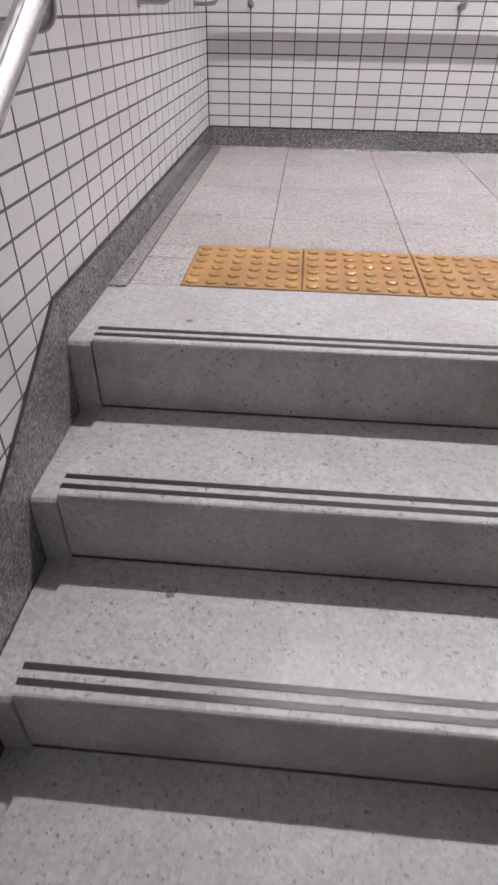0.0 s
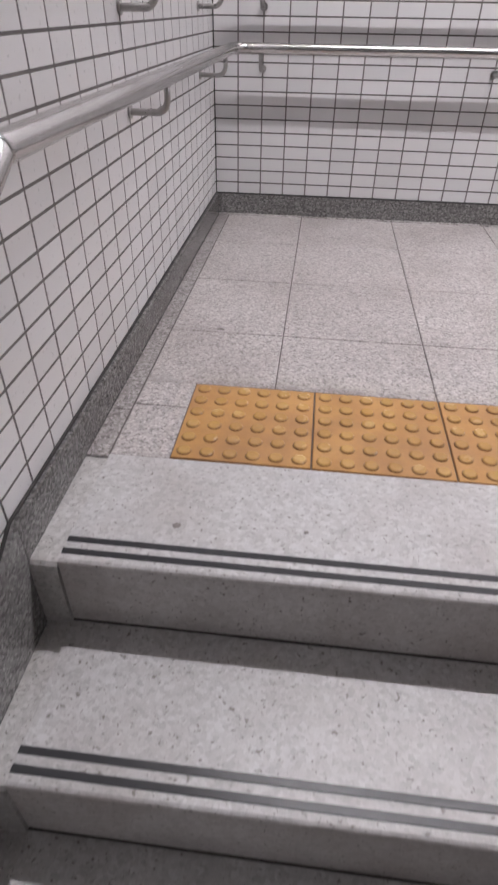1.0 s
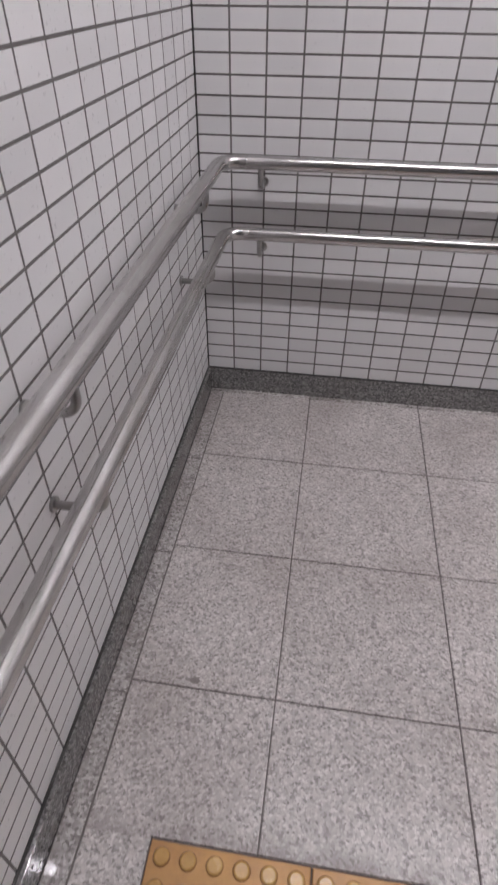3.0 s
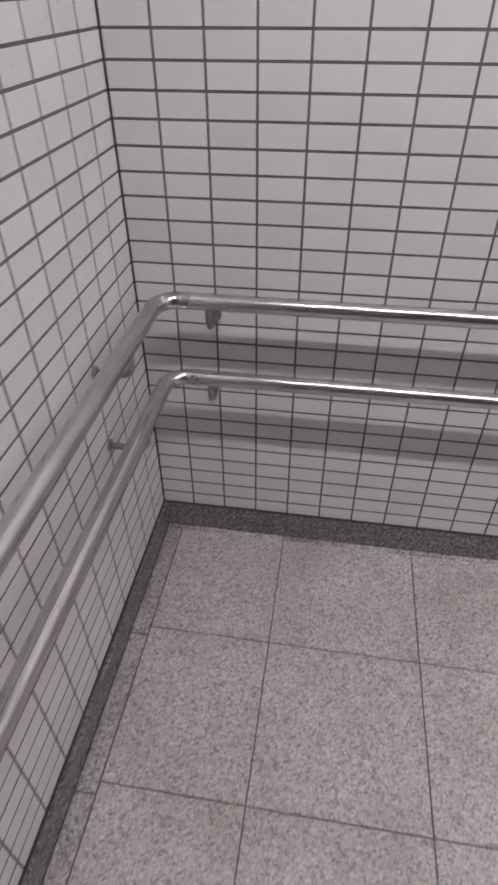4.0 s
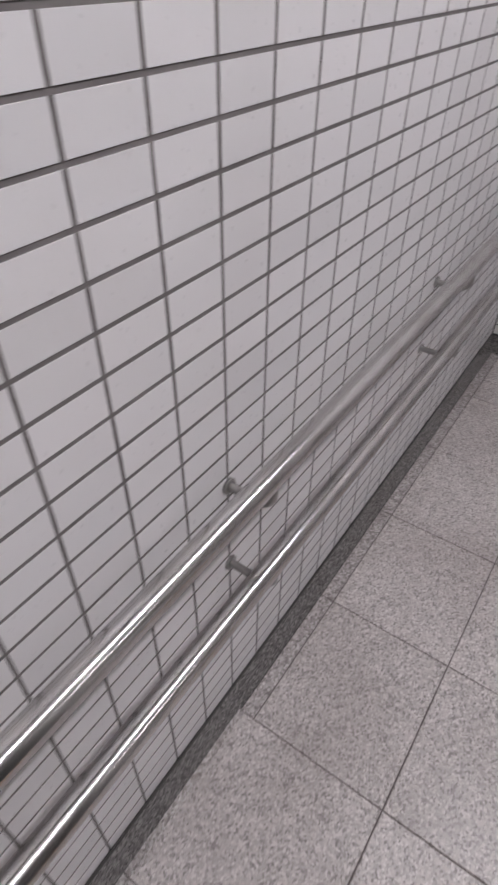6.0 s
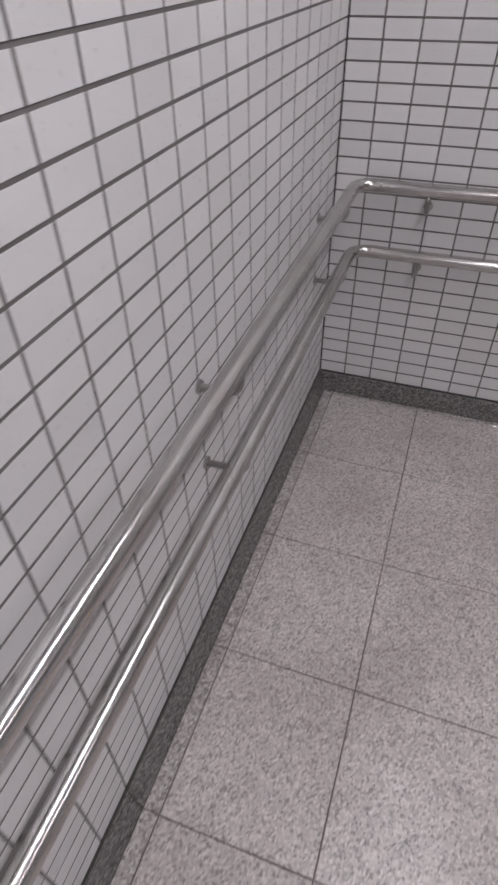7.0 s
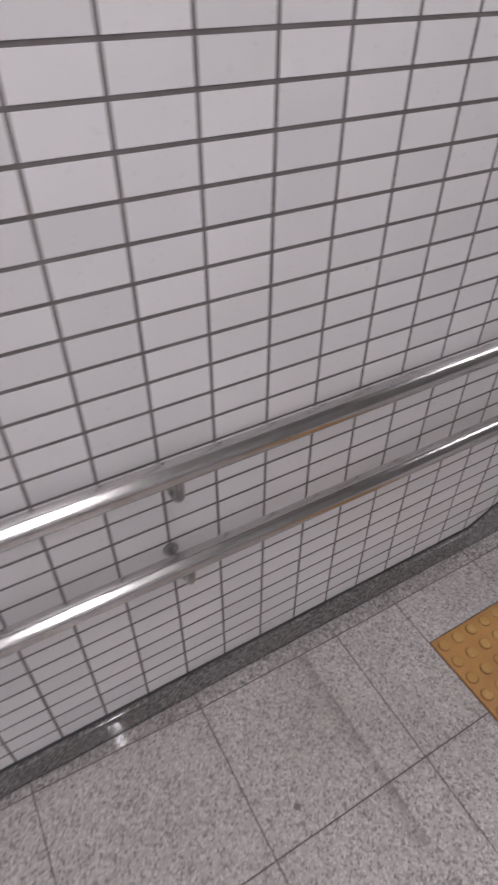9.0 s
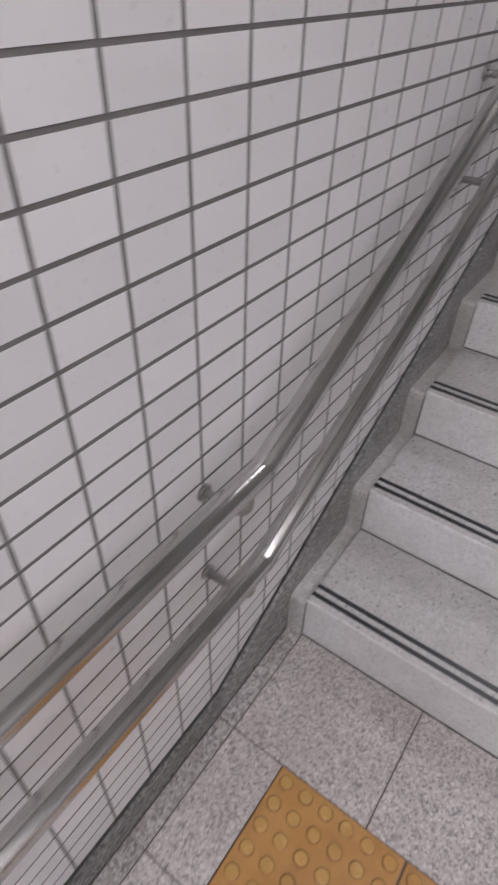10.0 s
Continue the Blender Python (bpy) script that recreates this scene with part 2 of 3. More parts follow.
def sweep(name, points, radius, mat, sides=20, caps=True):
    """A round tube along a line of points, mitred at each."""
    raw = [Vector(p) for p in points]
    pts = raw[:1]
    for p, q in zip(raw, raw[1:]):      # rings close to each end keep long runs straight in their shading
        d = (q - p).length
        if d > 0.05:
            pts += [p.lerp(q, 0.009 / d), p.lerp(q, 1 - 0.009 / d)]
        pts.append(q)
    vs, fs = [], []
    up = Vector((0, 0, 1))
    for k, p in enumerate(pts):
        a = (p - pts[k - 1]).normalized() if k else (pts[1] - p).normalized()
        b = (pts[k + 1] - p).normalized() if k < len(pts) - 1 else a
        t = (a + b).normalized()
        ref = up if abs(t.z) < 0.95 else Vector((0, 1, 0))
        if k and abs(t.dot(prev)) < 0.9:
            ref = prev
        u = t.cross(ref).normalized()
        w = u.cross(t).normalized()
        prev = w
        st = 1 / max(0.5, math.cos(a.angle(b) / 2)) if k not in (0, len(pts) - 1) else 1
        axis = a.cross(b)
        for s in range(sides):
            ang = 2 * math.pi * s / sides
            off = (u * math.cos(ang) + w * math.sin(ang)) * radius
            if axis.length > 1e-4:
                side = axis.normalized().cross(t).normalized()
                off += side * off.dot(side) * (st - 1)
            vs.append(p + off)
    m = len(pts)
    for k in range(m - 1):
        for s in range(sides):
            s2 = (s + 1) % sides
            fs.append((k * sides + s, k * sides + s2, (k + 1) * sides + s2, (k + 1) * sides + s))
    if caps:
        fs.append(tuple(range(sides))[::-1])
        fs.append(tuple(range((m - 1) * sides, m * sides)))
    me = mesh_of(name, vs, fs, mat)
    me.polygons.foreach_set("use_smooth", [len(p.vertices) == 4 for p in me.polygons])
    return me


def arc(p, q, r, rad, steps=7):
    """Points that round the corner q between p and r."""
    p, q, r = Vector(p), Vector(q), Vector(r)
    a, b = (p - q).normalized(), (r - q).normalized()
    half = a.angle(b) / 2
    d = rad / math.tan(half)
    mid = q + (a + b).normalized() * rad / math.sin(half)
    s, e = q + a * d - mid, q + b * d - mid
    turn = s.angle(e)
    return [mid + (s * math.sin((1 - k / steps) * turn) + e * math.sin(k / steps * turn)) / math.sin(turn) for k in range(steps + 1)]


# ---- walls ----
def wall(name, data, label):
    return tagged(new(name, data), label, "wall", kind="structure")


GR = 0.0013  # depth of the joints behind the tile faces
TH = 0.16
w_back = wall("wall_back", box("wall_back", -TH, W + TH, GR, TH, -0.3, CEIL + 0.2, M_GROUT), "white glazed tile wall with dark grout joints behind the landing")
w_left = wall("wall_left", prism("wall_left", [(GR, CEIL + 0.2), (GR, -0.3), (YN, -0.3), (YEND, -2.3), (YEND, CEIL + 0.2)], "x", -TH, -GR, M_GROUT),
              "white glazed tile wall with dark grout joints along landing and lower flight")
w_right = wall("wall_right", prism("wall_right", [(GR, 5.2), (GR, -0.3), (YEND, -0.3), (YEND, 5.2)], "x", W + GR, W + TH, M_GROUT),
               "white glazed tile wall with dark grout joints along landing and upper flight")
# wall between flights, end walls and ceilings are unseen and close the place
wall("wall_between_flights", box("wall_between_flights", MID0, MID1, YEND, YN - 0.02, -2.3, 5.2, M_PAINT, 0.004), "plain wall between the two flights of stairs")
wall("wall_end_lower", box("wall_end_lower", -TH, MID0, YEND - 0.15, YEND, -2.3, CEIL, M_GREY), "plain painted wall that closes the lower flight")
wall("wall_end_upper", box("wall_end_upper", MID1, W + TH, YEND - 0.15, YEND, -0.3, 5.2, M_PAINT), "plain painted wall that closes the upper flight")

tagged(new("ceiling", box("ceiling", -TH, W + TH, YU - 0.25, TH, CEIL + 0.002, CEIL + 0.2, M_PAINT)), "plain grey ceiling over the landing, out of view", "ceiling", kind="structure")
tagged(new("ceiling_lower_flight", prism("ceiling_lower_flight", [(YU - 0.252, CEIL), (YEND, CEIL - 1.2), (YEND, CEIL - 1.0), (YU - 0.252, CEIL + 0.2)], "x", 0, MID0, M_GREY)),
       "sloping grey ceiling over the lower flight, out of view", "ceiling", kind="structure")
tagged(new("ceiling_upper_flight", prism("ceiling_upper_flight", [(YU - 0.252, CEIL), (YEND, CEIL + 1.7), (YEND, CEIL + 1.9), (YU - 0.252, CEIL + 0.2)], "x", MID1, W, M_GREY)), "sloping grey ceiling over the upper flight, out of view", "ceiling", kind="structure")

# ---- floor ----
floor = tagged(new("floor", prism("floor_bed", [(0, 0), (0, -1.7995), (MID0, -1.7995), (MID0, YN), (MID1, YN), (MID1, YU), (W, YU), (W, 0)], "z", -0.12, -0.003, M_JOINT)), "landing floor of pale speckled granite tiles with dark joints", "floor", kind="structure")
floor_low = tagged(new("floor_lower", box("floor_lower", 0, MID0, YEND, YN - 9 * GOING, -2.2, -10 * RISE, M_FLOOR)), "granite floor at the foot of the lower flight", "floor", kind="structure")


# ---- skirting: along the landing level, along the flights sloping ----
def skirting(name, mesh, label):
    return tagged(new(name, mesh), label, "skirting", kind="structure")


SKL = "polished dark grey granite skirting at the foot of the tiled wall"
z_low = HB + (YEND - KINK) * SLOPE
z_up = HB + (KINK - YEND) * SLOPE_U
for xa, xb in ((SKS + 0.001, 2.394), (2.3965, W - SKS - 0.001)):
    skirting("baseboard_back", prism("baseboard_back", [(-SK, -0.05), (GR, -0.05), (GR, HB), (-0.006, HB), (-SK, 0.0)], "x", xa, xb, M_SKIRT), SKL)
skirting("baseboard_left", prism("baseboard_left", [(0.001, -0.05), (0.001, HB), (KINK + 0.001, HB), (KINK + 0.001, -0.05)], "x", -GR, SKS, M_SKIRT, 0.002), SKL)
skirting("baseboard_lower_flight", prism("baseboard_lower_flight", [(KINK - 0.001, HB), (YEND, z_low), (YEND, z_low - 0.6), (YN - 0.1, -0.45), (KINK - 0.001, -0.4)], "x", -GR, SKS, M_SKIRT_PALE),
         "speckled grey granite skirting that steps down with the lower flight")
skirting("baseboard_right", prism("baseboard_right", [(0.001, -0.05), (0.001, HB), (KINK - 0.019, HB), (KINK - 0.019, -0.05)], "x", W - SKS, W + GR, M_SKIRT, 0.002), SKL)
skirting("baseboard_upper_flight", prism("baseboard_upper_flight", [(KINK - 0.021, HB), (YEND, z_up), (YEND, z_up - 0.7), (YU - 0.3, -0.05), (KINK - 0.021, -0.05)], "x", W - SKS, W + GR, M_SKIRT_PALE),
         "speckled grey granite skirting that climbs with the upper flight")


def bead(name, points, label="black sealant line along the top of the skirting", radius=0.0042):
    tagged(new(name, sweep(name, points, radius, M_SEAL, 8)), label, "sealant", kind="structure")


bead("trim_back", [(0.004, -0.002, HB + 0.002), (W - 0.004, -0.002, HB + 0.002)])
bead("trim_left", [(0.001, -0.004, HB + 0.002), (0.001, KINK, HB + 0.002), (0.001, KINK - 2.5, HB + 0.002 - 2.5 * SLOPE)])
bead("trim_right", [(W - 0.001, -0.004, HB + 0.002), (W - 0.001, KINK - 0.02, HB + 0.002), (W - 0.001, KINK - 2.5, HB + 0.002 + 2.48 * SLOPE_U)])

for nm, x in (("trim_corner_left", 0.001), ("trim_corner_right", W - 0.001)):
    bead(nm, [(x, -0.001, HB + 0.004), (x, -0.001, CEIL)], "dark grout line where two tiled walls meet", 0.0036)

# ---- stairs ----
def stripe_mesh(x0, x1, y0, y1, z):
    return box("anti_slip_strip", x0, x1, y0, y1, z - 0.004, z + 0.0012, M_STRIPE, 0.0005)


def flight(name, label, x0, x1, wall_side, y_first, z_first, count, depth_top):
    """Steps of cast stone. Each has a nosing at y, falling away towards -y when going down. wall_side: +1 wall at x0, -1 wall at x1."""
    thing = tagged(new(name), label, "stairs", kind="structure")
    rise = abs(depth_top[1])
    joint = 0.003
    if wall_side > 0:
        e0, e1, t0, t1 = x0 + SKS, x0 + 0.064, x0 + 0.064 + joint, x1
    else:
        e0, e1, t0, t1 = x1 - 0.057, x1 - SKS, x0, x1 - 0.057 - joint
    for k in range(count):
        y = y_first + k * depth_top[0]
        z = z_first + k * depth_top[1]
        face = 1 if depth_top[2] > 0 else -1
        yf, yb = y, y + depth_top[2]
        if k == 0 and face > 0:
            yb = -1.8005      # the landing's own edge slab
        lo = z - rise - 0.004
        prof = [(yf, lo), (yf, z - 0.007), (yf + face * 0.0022, z - 0.0024), (yf + face * 0.007, z), (yb, z), (yb, lo)]
        data = prism("step", prof, "x", t0, t1, M_STEP)
        # lower risers grimier than the treads, upper cleaner; both also tinted for their light
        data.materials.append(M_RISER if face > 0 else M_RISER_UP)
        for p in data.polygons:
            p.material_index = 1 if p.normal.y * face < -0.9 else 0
        st = part("step", data, thing)
        foot = box("mortar_line", t0 + 0.001, t1 - 0.001, *sorted((yf - face * 0.003, yf + face * 0.001)), z - rise - 0.002, z - rise + 0.0035, M_GROUT_F)
        part("mortar_line", foot, st, "dark mortar line")
        for a, b in ((0.019, 0.032), (0.047, 0.060)):
            ya, yb2 = sorted((yf + face * a, yf + face * b))
            part("anti_slip_strip", stripe_mesh(t0 - 0.0005 if wall_side > 0 else t0 + 0.02, t1 - 0.02 if wall_side > 0 else t1 + 0.0005, ya, yb2, z), st, "black anti-slip strip")
        zc = z - (0.007 if k == 0 and face > 0 else 0.013)
        ys = yf - face * 0.004
        yk = yb + face * 0.01
        lo -= 0.02
        prof = [(ys, lo), (ys, zc - 0.02), (ys + face * 0.003, zc - 0.008), (ys + face * 0.01, zc - 0.0015), (ys + face * 0.018, zc), (yk, zc), (yk, lo)]
        part("edge_strip", prism("edge_strip", prof, "x", e0, e1, M_EDGE), st, "worn stone strip beside the wall")
        back = box("joint_filler", min(e1 - 0.002, t0), max(e1 - 0.002, t0) if wall_side > 0 else e0 + 0.002, *sorted((yf + face * 0.012, yb)), lo + 0.03, zc - 0.004, M_GROUT_F) if wall_side > 0 else \
            box("joint_filler", t1 - 0.001, e0 + 0.002, *sorted((yf + face * 0.012, yb)), lo + 0.03, zc - 0.004, M_GROUT_F)
        part("joint_filler", back, st)
    return thing


low = flight("stairs_lower", "pale cast-stone steps with black anti-slip strips, going down from the landing", 0.0, MID0, 1, YN, 0.0, 10, (-GOING, -RISE, GOING - 0.0015))
# the lower flight stands a little askew to the landing
low.matrix_world = Matrix.Translation((0, YN, 0)) @ pose(0, 0, 0, 0, 0, 0.35) @ Matrix.Translation((0, -YN, 0))
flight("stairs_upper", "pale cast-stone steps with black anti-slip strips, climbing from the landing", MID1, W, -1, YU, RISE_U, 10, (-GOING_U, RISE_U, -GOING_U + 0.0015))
tagged(new("floor_upper", box("floor_upper", MID1, W, YEND, YU - 10 * GOING_U - 0.002, 9 * RISE_U, 10 * RISE_U, M_FLOOR)), "granite floor at the head of the upper flight", "floor", kind="structure")


# ---- handrails ----
RAIL_R = 0.0195
SLOPE_RAIL = 0.522   # of the rails along the upper flight


def handrail(z, off, label):
    thing = tagged(new("handrail"), label, "handrail", "handrails round the landing")
    run = 2.6
    x0, x1, yb = off, W - off, -off
    kl = KINK + 0.07      # the tube turns down a little before the edge of the landing
    a = (x0, kl - run, z - run * SLOPE)
    b = (x0, kl, z)
    c, d = (x0, yb, z), (x1, yb, z)
    e = (x1, KINK - 0.03, z)
    f = (x1, KINK - 0.03 - run, z + run * SLOPE_RAIL)
    pts = [a, b, *arc(b, c, d, 0.055), *arc(c, d, e, 0.055), e, f]
    part("rail", sweep("rail", pts, RAIL_R, M_STEEL, 28), thing, "polished stainless steel tube")
    # welded joints beside the bends
    for q, ax in ((Vector((x0 + 0.075, yb, z)), (1, 0, 0)), (Vector((x1, yb - 0.075, z)), (0, 1, 0)), (Vector((x1, KINK - 0.03, z)), (0, 1, SLOPE / 2)), (Vector((x0, kl, z)), (0, 1, SLOPE / 2))):
        v = Vector(ax).normalized() * 0.0025
        part("weld_ring", sweep("weld_ring", [q - v, q + v], RAIL_R + 0.0008, M_STEEL, 24), thing)
    # brackets: disc on the wall, rod out and bent up to the tube
    def bracket(wx, wy, zr, nx, ny):
        n = Vector((nx, ny, 0))
        o = Vector((wx, wy, zr - 0.072))
        tip = o + n * off
        top = tip + Vector((0, 0, 0.06))
        rod = part("bracket", sweep("bracket", [o, *arc(o, tip, top, 0.028, 7), top], 0.0078, M_DULL, 12), thing, "bent steel bracket rod")
        part("mount_disc", sweep("mount_disc", [o + n * 0.0, o + n * 0.003, o + n * 0.005], 0.0145, M_DULL, 20), rod)
        part("saddle", sweep("saddle", [top - Vector((0, 0, 0.006)), top], 0.011, M_DULL, 14), rod)
    for x in (0.2, 1.1, 2.0, 2.9, 3.8):
        bracket(x, 0, z, 0, -1)
    for k, y in enumerate((-0.3, -1.2, -2.1)):
        bracket(0, y, z - max(0, kl - y) * SLOPE, 1, 0)
        bracket(W, y, z, -1, 0)
    for k in (1, 2):
        y = -2.1 - 0.9 * k
        dz = (KINK - 0.03 - y) * SLOPE
        bracket(0, y, z - (kl - y) * SLOPE, 1, 0)
        bracket(W, y, z + dz * SLOPE_RAIL / SLOPE, -1, 0)
    return thing


handrail(0.83, 0.085, "upper stainless steel handrail on bent brackets round the tiled walls")
handrail(0.632, 0.095, "lower stainless steel handrail on bent brackets round the tiled walls")


# ---- strip lights on the ceiling, and two added fill panels ----
def strip_light(x0, x1, y0, y1, z, glow_mat, label):
    thing = tagged(new("ceiling_light_or_fill"), label, "ceiling light", "strip lights")
    part("housing", box("housing", x0 - 0.015, x1 + 0.015, y0 - 0.015, y1 + 0.015, z - 0.05, z, M_HOUSING, 0.006), thing)
    part("diffuser", box("diffuser", x0, x1, y0, y1, z - 0.062, z - 0.0505, glow_mat, 0.003), thing, "glowing white diffuser")


for xs in (0.26, 2.02):
    strip_light(xs, xs + 1.56, -1.05, -1.01, CEIL, M_GLOW, "long white strip light on the landing ceiling")
# fill panels out of view, added to brighten the steps of both flights
strip_light(0.35, MID0 - 0.35, -5.3, -5.05, 1.78, M_GLOW3, "unseen fill panel added to brighten the lower flight")
strip_light(MID1 + 0.35, W - 0.35, -5.3, -5.0, CEIL + 1.36, M_GLOW2, "unseen fill panel added to brighten the upper flight")


# ---- tactile paving ----
TS = 0.3


def tactile_mesh():
    s, g = TS - 0.003, 0.0
    vs, fs, mi = [], [], []
    c = 0.0018
    zt = 0.003
    ring = [(0, 0), (s, 0), (s, s), (0, s)]
    vs += [(x, y, -0.003) for x, y in ring] + [(x, y, zt - c) for x, y in ring]
    vs += [(min(max(x, c), s - c), min(max(y, c), s - c), zt) for x, y in ring]
    for k in range(4):
        j = (k + 1) % 4
        fs += [(k, j, 4 + j, 4 + k), (4 + k, 4 + j, 8 + j, 8 + k)]
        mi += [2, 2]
    fs.append((8, 9, 10, 11))
    mi.append(0)
    n = 12
    for i in range(6):
        for j in range(6):
            cx, cy = s * (i + 0.5) / 6, s * (j + 0.5) / 6
            o = len(vs)
            for r, z in ((0.0172, zt - 0.0005), (0.0146, zt + 0.0034), (0.0116, zt + 0.0050)):
                vs += [(cx + r * math.cos(2 * math.pi * k / n), cy + r * math.sin(2 * math.pi * k / n), z) for k in range(n)]
            for k in range(n):
                k2 = (k + 1) % n
                fs += [(o + k, o + k2, o + n + k2, o + n + k), (o + n + k, o + n + k2, o + 2 * n + k2, o + 2 * n + k)]
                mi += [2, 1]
            fs.append(tuple(range(o + 2 * n, o + 3 * n)))
            mi.append(1)
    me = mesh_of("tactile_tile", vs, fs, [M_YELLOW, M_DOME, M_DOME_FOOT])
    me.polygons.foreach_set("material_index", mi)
    return me


TAC = tactile_mesh()


def tactile_row(x0, y0, label):
    thing = tagged(new("tactile_paving"), label, "tactile paving", "tactile paving rows")
    for k in range(5):
        ob = part("tactile_tile", TAC, thing)
        ob.location = (x0 + k * TS + 0.0015, y0 + 0.0015, 0)


tactile_row(0.195, -1.798, "worn ochre tactile paving row with round domes before the lower flight")
tactile_row(3.802 - 5 * TS, -2.106, "worn ochre tactile paving row with round domes before the upper flight")


# ---- flattened gum spots ----
def gum_spot(x, y, z, r, seed, label):
    rng = random.Random(seed)
    n = 14
    rim = [(r * (0.75 + 0.45 * rng.random()), 2 * math.pi * k / n) for k in range(n)]
    vs = [(x, y, z + 0.0012)]
    for f, h in ((0.6, 0.0011), (1.0, 0.0002)):
        vs += [(x + q * f * math.cos(a), y + q * f * math.sin(a) * 0.8, z + h) for q, a in rim]
    fs = []
    for k in range(n):
        j = (k + 1) % n
        fs += [(0, 1 + k, 1 + j), (1 + k, 1 + n + k, 1 + n + j, 1 + j)]
    tagged(new("gum_spot", smooth(mesh_of("gum_spot", vs, fs, M_GUM))), label, "gum spot", "gum spots")


M_GUM = plain("trodden_gum", (0.17, 0.15, 0.14), (0.26, 0.235, 0.22), 60.0, 0.6)
gum_spot(0.253, -1.990, 0, 0.009, 253, "dark round gum spot trodden flat on the pale landing edge")
gum_spot(0.492, -1.976, 0, 0.005, 492, "small dark gum spot trodden flat on the pale landing edge")
gum_spot(0.283, -2.470, -0.33, 0.009, 282, "dark round gum spot trodden flat on a pale step")
gum_spot(3.655, -1.291, 0.0005, 0.009, 655, "small dark scuffed gum spot trodden flat on the granite floor")
gum_spot(0.209, -1.185, 0.0005, 0.012, 209, "dark scuffed gum spot trodden flat on the granite floor")

# ---- border strips and floor tiles ----
J = 0.0015  # half a joint


def slab(name, outline, mat, parent=floor):
    return part(name, plate(name, outline, -0.012, random.uniform(-0.0003, 0.0003), mat), parent)


def rect(x0, x1, y0, y1, j=J):
    return [(x0 + j, y0 + j), (x1 - j, y0 + j), (x1 - j, y1 - j), (x0 + j, y1 - j)]


XL, XR, YB = 0.064, 3.940, -0.066


def x_border(y):
    """Edge of the border strip along the upper flight's wall: it narrows towards the back corner."""
    return XR + 0.030 * min(1.0, max(0.0, (y + 1.35) / 0.8))


def rect_border(x0, y0, y1):
    return [(x0 + J, y0 + J), (x_border(y0) - J, y0 + J), (x_border(y1) - J, y1 - J), (x0 + J, y1 - J)]


xs = [XL] + [FX0 + FT * k for k in range(9)] + [XR]
ys = [-SK] + [FY0 - FT * k for k in range(4)]
X_BACK = xs[5]  # from here on the back wall has a border strip too
for c in range(10):
    xa, xb = xs[c], xs[c + 1]
    for r in range(4):
        y1, y0 = ys[r], ys[r + 1]
        if r == 0 and xa >= X_BACK - 0.01:
            y1 = YB
        if r == 3 and xa < 1.69:      # cut round the tactile paving
            if c == 0:
                slab("floor_tile", [(xa + J, y0 + J), (0.195 - J, y0 + J), (0.195 - J, -1.497 + J), (xb - J, -1.497 + J), (xb - J, y1 - J), (xa + J, y1 - J)], M_FLOOR)
                continue
            if xb > 1.75:
                slab("floor_tile", [(xa + J, -1.497 + J), (1.695 + J, -1.497 + J), (1.695 + J, y0 + J), (xb - J, y0 + J), (xb - J, y1 - J), (xa + J, y1 - J)], M_FLOOR)
                continue
            y0 = -1.497
        slab("floor_tile", rect_border(xa, y0, y1) if c == 9 else rect(xa, xb, y0, y1), M_FLOOR)
slab("floor_tile", rect(XL, 0.195, -1.8, ys[4]), M_FLOOR)
slab("floor_tile", rect(1.695, xs[5], -1.8, ys[4]), M_FLOOR)
slab("floor_tile", rect(xs[5], 2.302, -2.106, -1.806), M_FLOOR)
slab("floor_tile", rect(3.802, XR, -2.106, -1.806), M_FLOOR)
for c in range(5, 10):
    slab("floor_tile", rect(xs[c], xs[c + 1], -1.806, ys[4]), M_FLOOR)
    slab("floor_tile", rect(max(xs[c], MID1), xs[c + 1], YU, -2.106), M_FLOOR)
cuts = [-0.02, -0.43, -0.83, -1.235, -1.63, -1.808]
for y1, y0 in zip(cuts, cuts[1:]):
    slab("border_strip", rect(SKS, XL, y0, y1), M_STRIP)
tagged(new("trim_floor_joint", box("trim_floor_joint", XL - 0.0016, XL + 0.0016, -1.795, -0.03, -0.005, 0.0003, M_JOINT)), "dark dirty joint between border strip and floor tiles", "joint", kind="structure")
cuts = [YB, *ys[1:], -1.806, -2.106, YU]
for y1, y0 in zip(cuts, cuts[1:]):
    slab("border_strip", [(x_border(y0) + J, y0 + J), (W - SKS - J, y0 + J), (W - SKS - J, y1 - J), (x_border(y1) + J, y1 - J)], M_STRIP)
for k in range(5, 10):
    slab("border_strip", rect(xs[k], xs[k + 1] if k < 9 else W - SKS, YB, -SK), M_STRIP)


def lip_mesh(x0, x1, tilt):
    """A polished sloping lip of granite at the foot of the back skirting."""
    y, z, prof = -0.0395, 0.0006, []
    for a in (-1.6, -0.6, 0.6, 1.6):
        prof.append((y, z))
        y += 0.0042
        z += 0.0042 * math.tan(radians(a + tilt))
    prof.append((y, z))
    vs = [(x, *p) for x in (x0, x1) for p in prof + [(y, -0.004), (prof[0][0], -0.004)]]
    n = len(vs) // 2
    fs = [(k, (k + 1) % n, n + (k + 1) % n, n + k) for k in range(n)] + [tuple(range(n))[::-1], tuple(range(n, 2 * n))]
    return smooth(mesh_of("floor_lip", vs, fs, M_LIP))


lip = tagged(new("trim_floor_lip"), "polished sloping granite lip at the foot of the back skirting", "lip", kind="structure")
for xa, xb, tilt in zip([SKS, *xs[1:5]], xs[1:6], (21, 19.2, 20.4, 21.5, 22.4)):
    part("floor_lip", lip_mesh(xa + J, xb - J, tilt), lip)


# ---- wall tiles ----
GAP = 0.0027  # half a joint between wall tiles


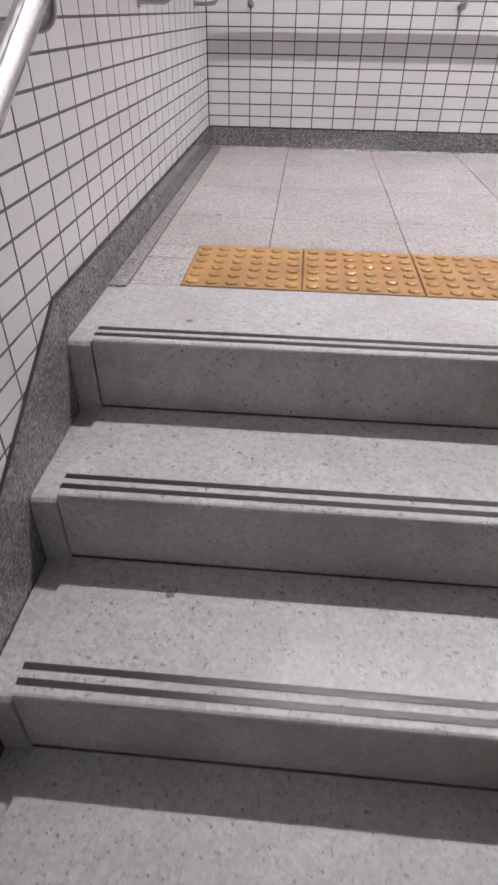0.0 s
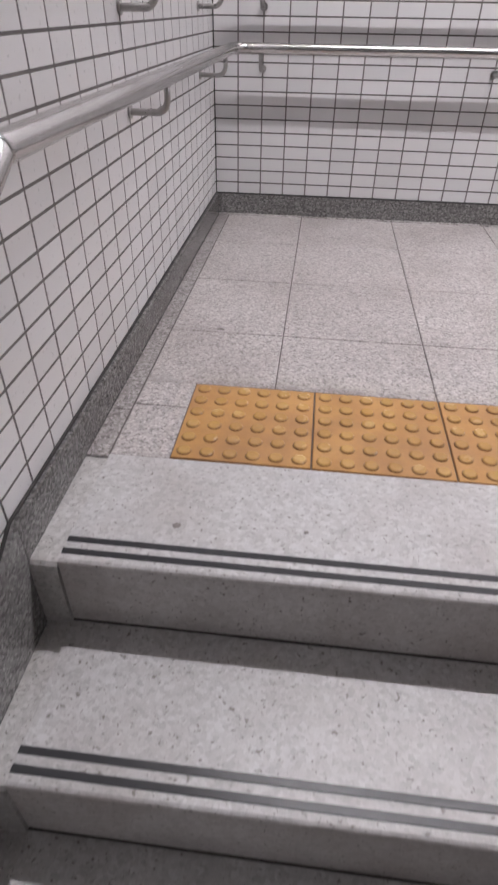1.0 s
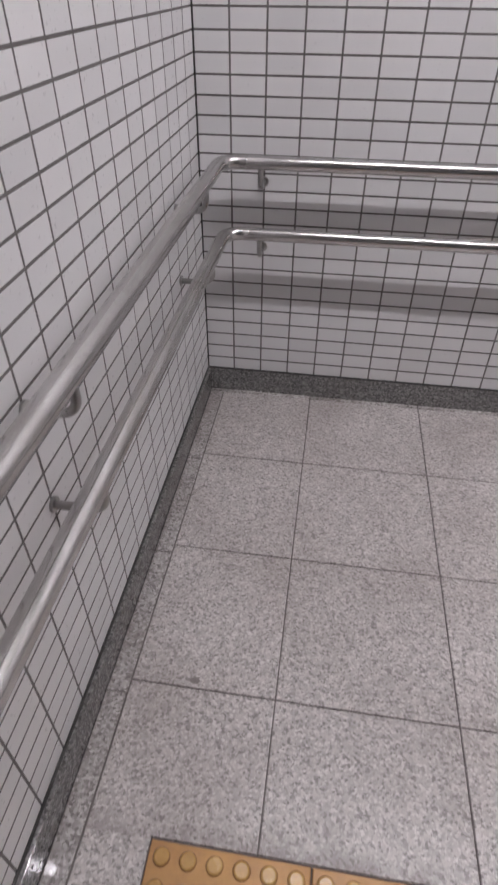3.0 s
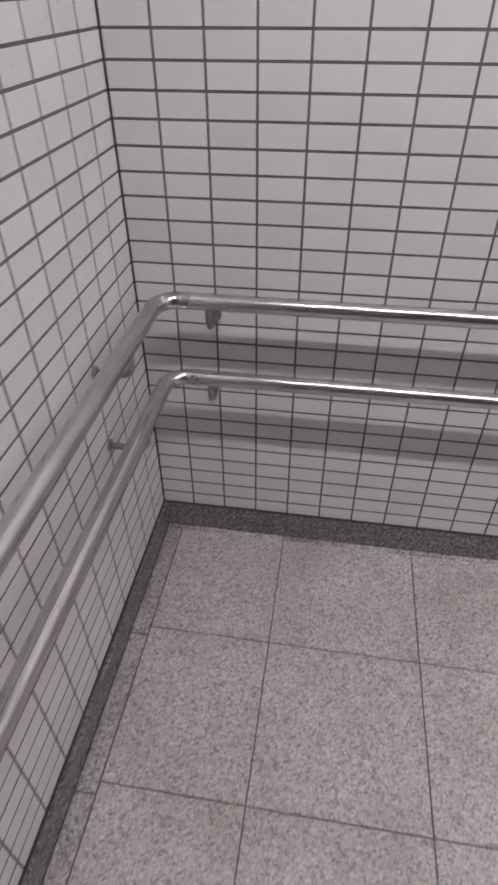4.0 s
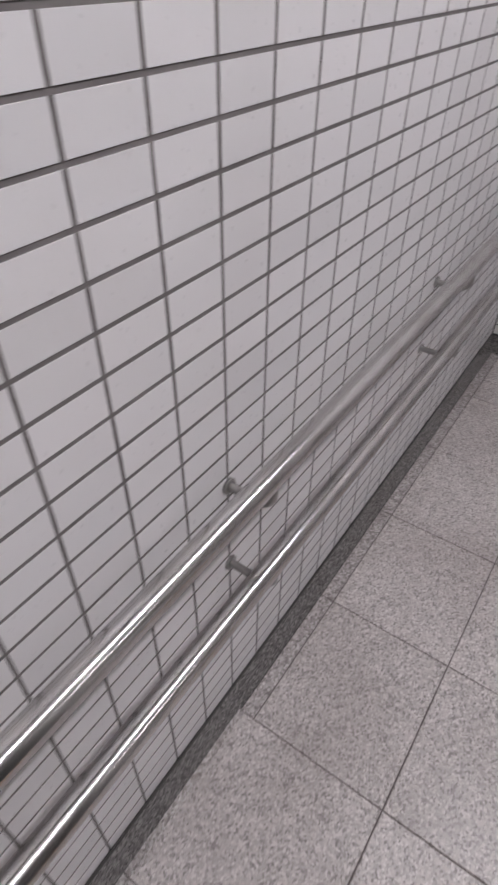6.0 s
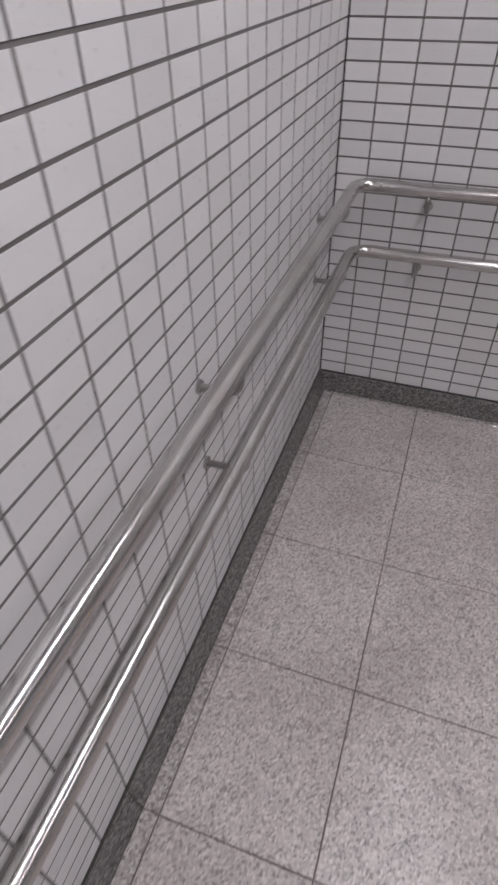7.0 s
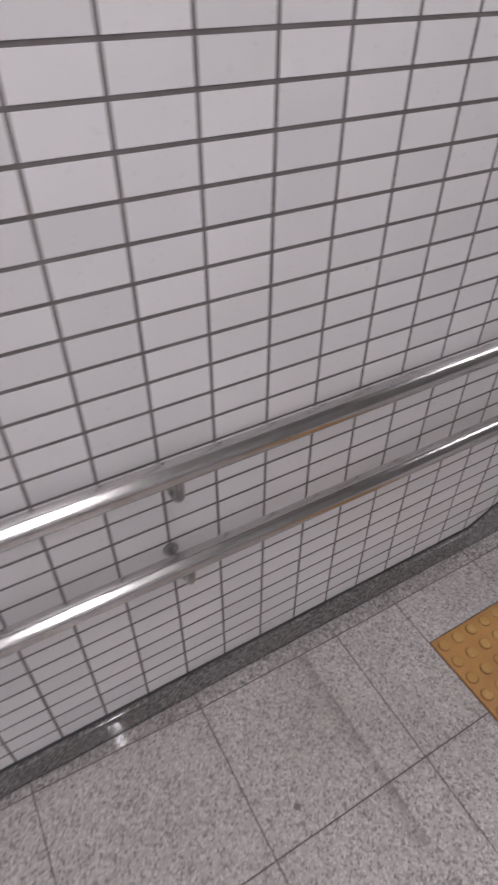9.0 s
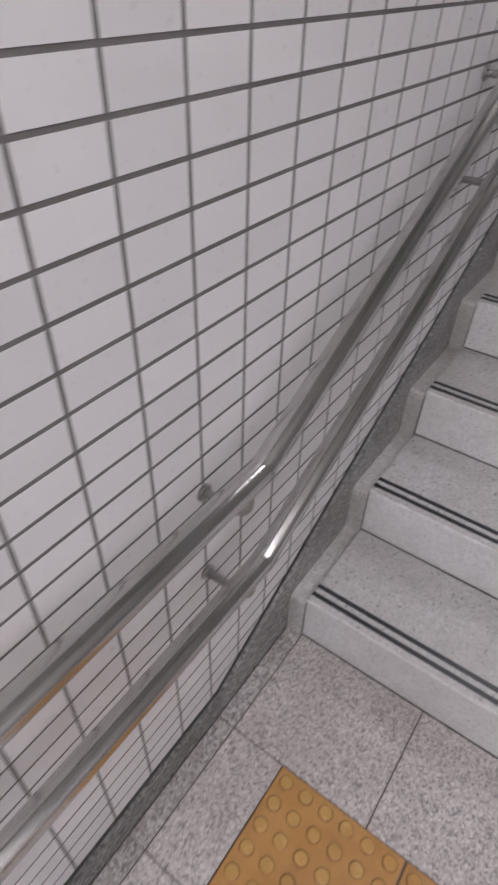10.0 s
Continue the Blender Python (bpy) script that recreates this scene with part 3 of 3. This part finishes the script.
def tile_shape(w, h):
    """Corners of one tile in its own plane (u, v, depth): back rim, shoulder, face."""
    c = 0.0003
    o = [(GAP, GAP), (w - GAP, GAP), (w - GAP, h - GAP), (GAP, h - GAP)]
    i = [(GAP + c, GAP + c), (w - GAP - c, GAP + c), (w - GAP - c, h - GAP - c), (GAP + c, h - GAP - c)]
    vs = [(u, v, GR + 0.001) for u, v in o] + [(u, v, 0.0002) for u, v in o] + [(u, v, 0.0) for u, v in i]
    fs = [(8, 9, 10, 11)]
    for k in range(4):
        j = (k + 1) % 4
        fs += [(4 + k, 4 + j, 8 + j, 8 + k), (k, j, 4 + j, 4 + k)]
    return np.array(vs), fs


def tile_wall(parent, place, cols, rows, keep, near):
    """place(u, v, d): the wall's plane; keep(c, r): cells to lay; near(c, r): cells that become tiles of their own."""
    base, fs = tile_shape(TU, TV)
    rng = np.random.default_rng(7)
    allv, allf, n = [], [], 0
    mi = [0] + [0, 1] * 4      # the sides of a tile are filled with grout
    shared = [mesh_of("wall_tile", [place(*p) for p in base], fs, [M_TILE, M_GROUT])]
    shared[0].polygons.foreach_set("material_index", mi)
    org = np.array(place(0, 0, 0))
    for c in cols:
        for r in rows:
            if not keep(c, r):
                continue
            off = np.array(place(c * TU, HB + r * TV, 0)) - org
            if near(c, r):
                ob = part("wall_tile", shared[0], parent)
                ax = np.array(place(0, 0, 1)) - org
                ob.location = off + ax * rng.normal(0, 0.00012)
            else:
                b = base.copy()
                t1, t2 = rng.normal(0, 0.0016, 2)
                b[4:, 2] += (b[4:, 0] - TU / 2) * t1 + (b[4:, 1] - TV / 2) * t2 + rng.normal(0, 0.00012)
                b[:, 0] += c * TU
                b[:, 1] += HB + r * TV
                allv += [place(*p) for p in b]
                allf += [[k + n for k in f] for f in fs]
                n += 12
    field = mesh_of("wall_tile_field", allv, allf, [M_TILE_J, M_GROUT])
    field.polygons.foreach_set("material_index", mi * (n // 12))
    ob = part("wall_tile_field", field, parent)
    tagged(ob, kind="stuff")


ROWS = range(0, 56)
tile_wall(w_back, lambda u, v, d: (u, d, v), range(40), ROWS, lambda c, r: True, lambda c, r: 10 <= c < 20 and r < 30)
tile_wall(w_right, lambda u, v, d: (W + d, -u, v), range(52), range(0, 80), lambda c, r: HB + r * TV + TV > HB + max(0, c * TU + KINK - 0.2) * SLOPE_U and (r < 56 or c > 26),
          lambda c, r: 9 <= c < 19 and r < 30)
tile_wall(w_left, lambda u, v, d: (-d, u - 5.5, v), range(55), range(-40, 56), lambda c, r: r >= 0 or HB + r * TV + TV > HB - max(0, (55 - c) * TU + KINK) * SLOPE,
          lambda c, r: 36 <= c < 46 and 0 <= r < 30)
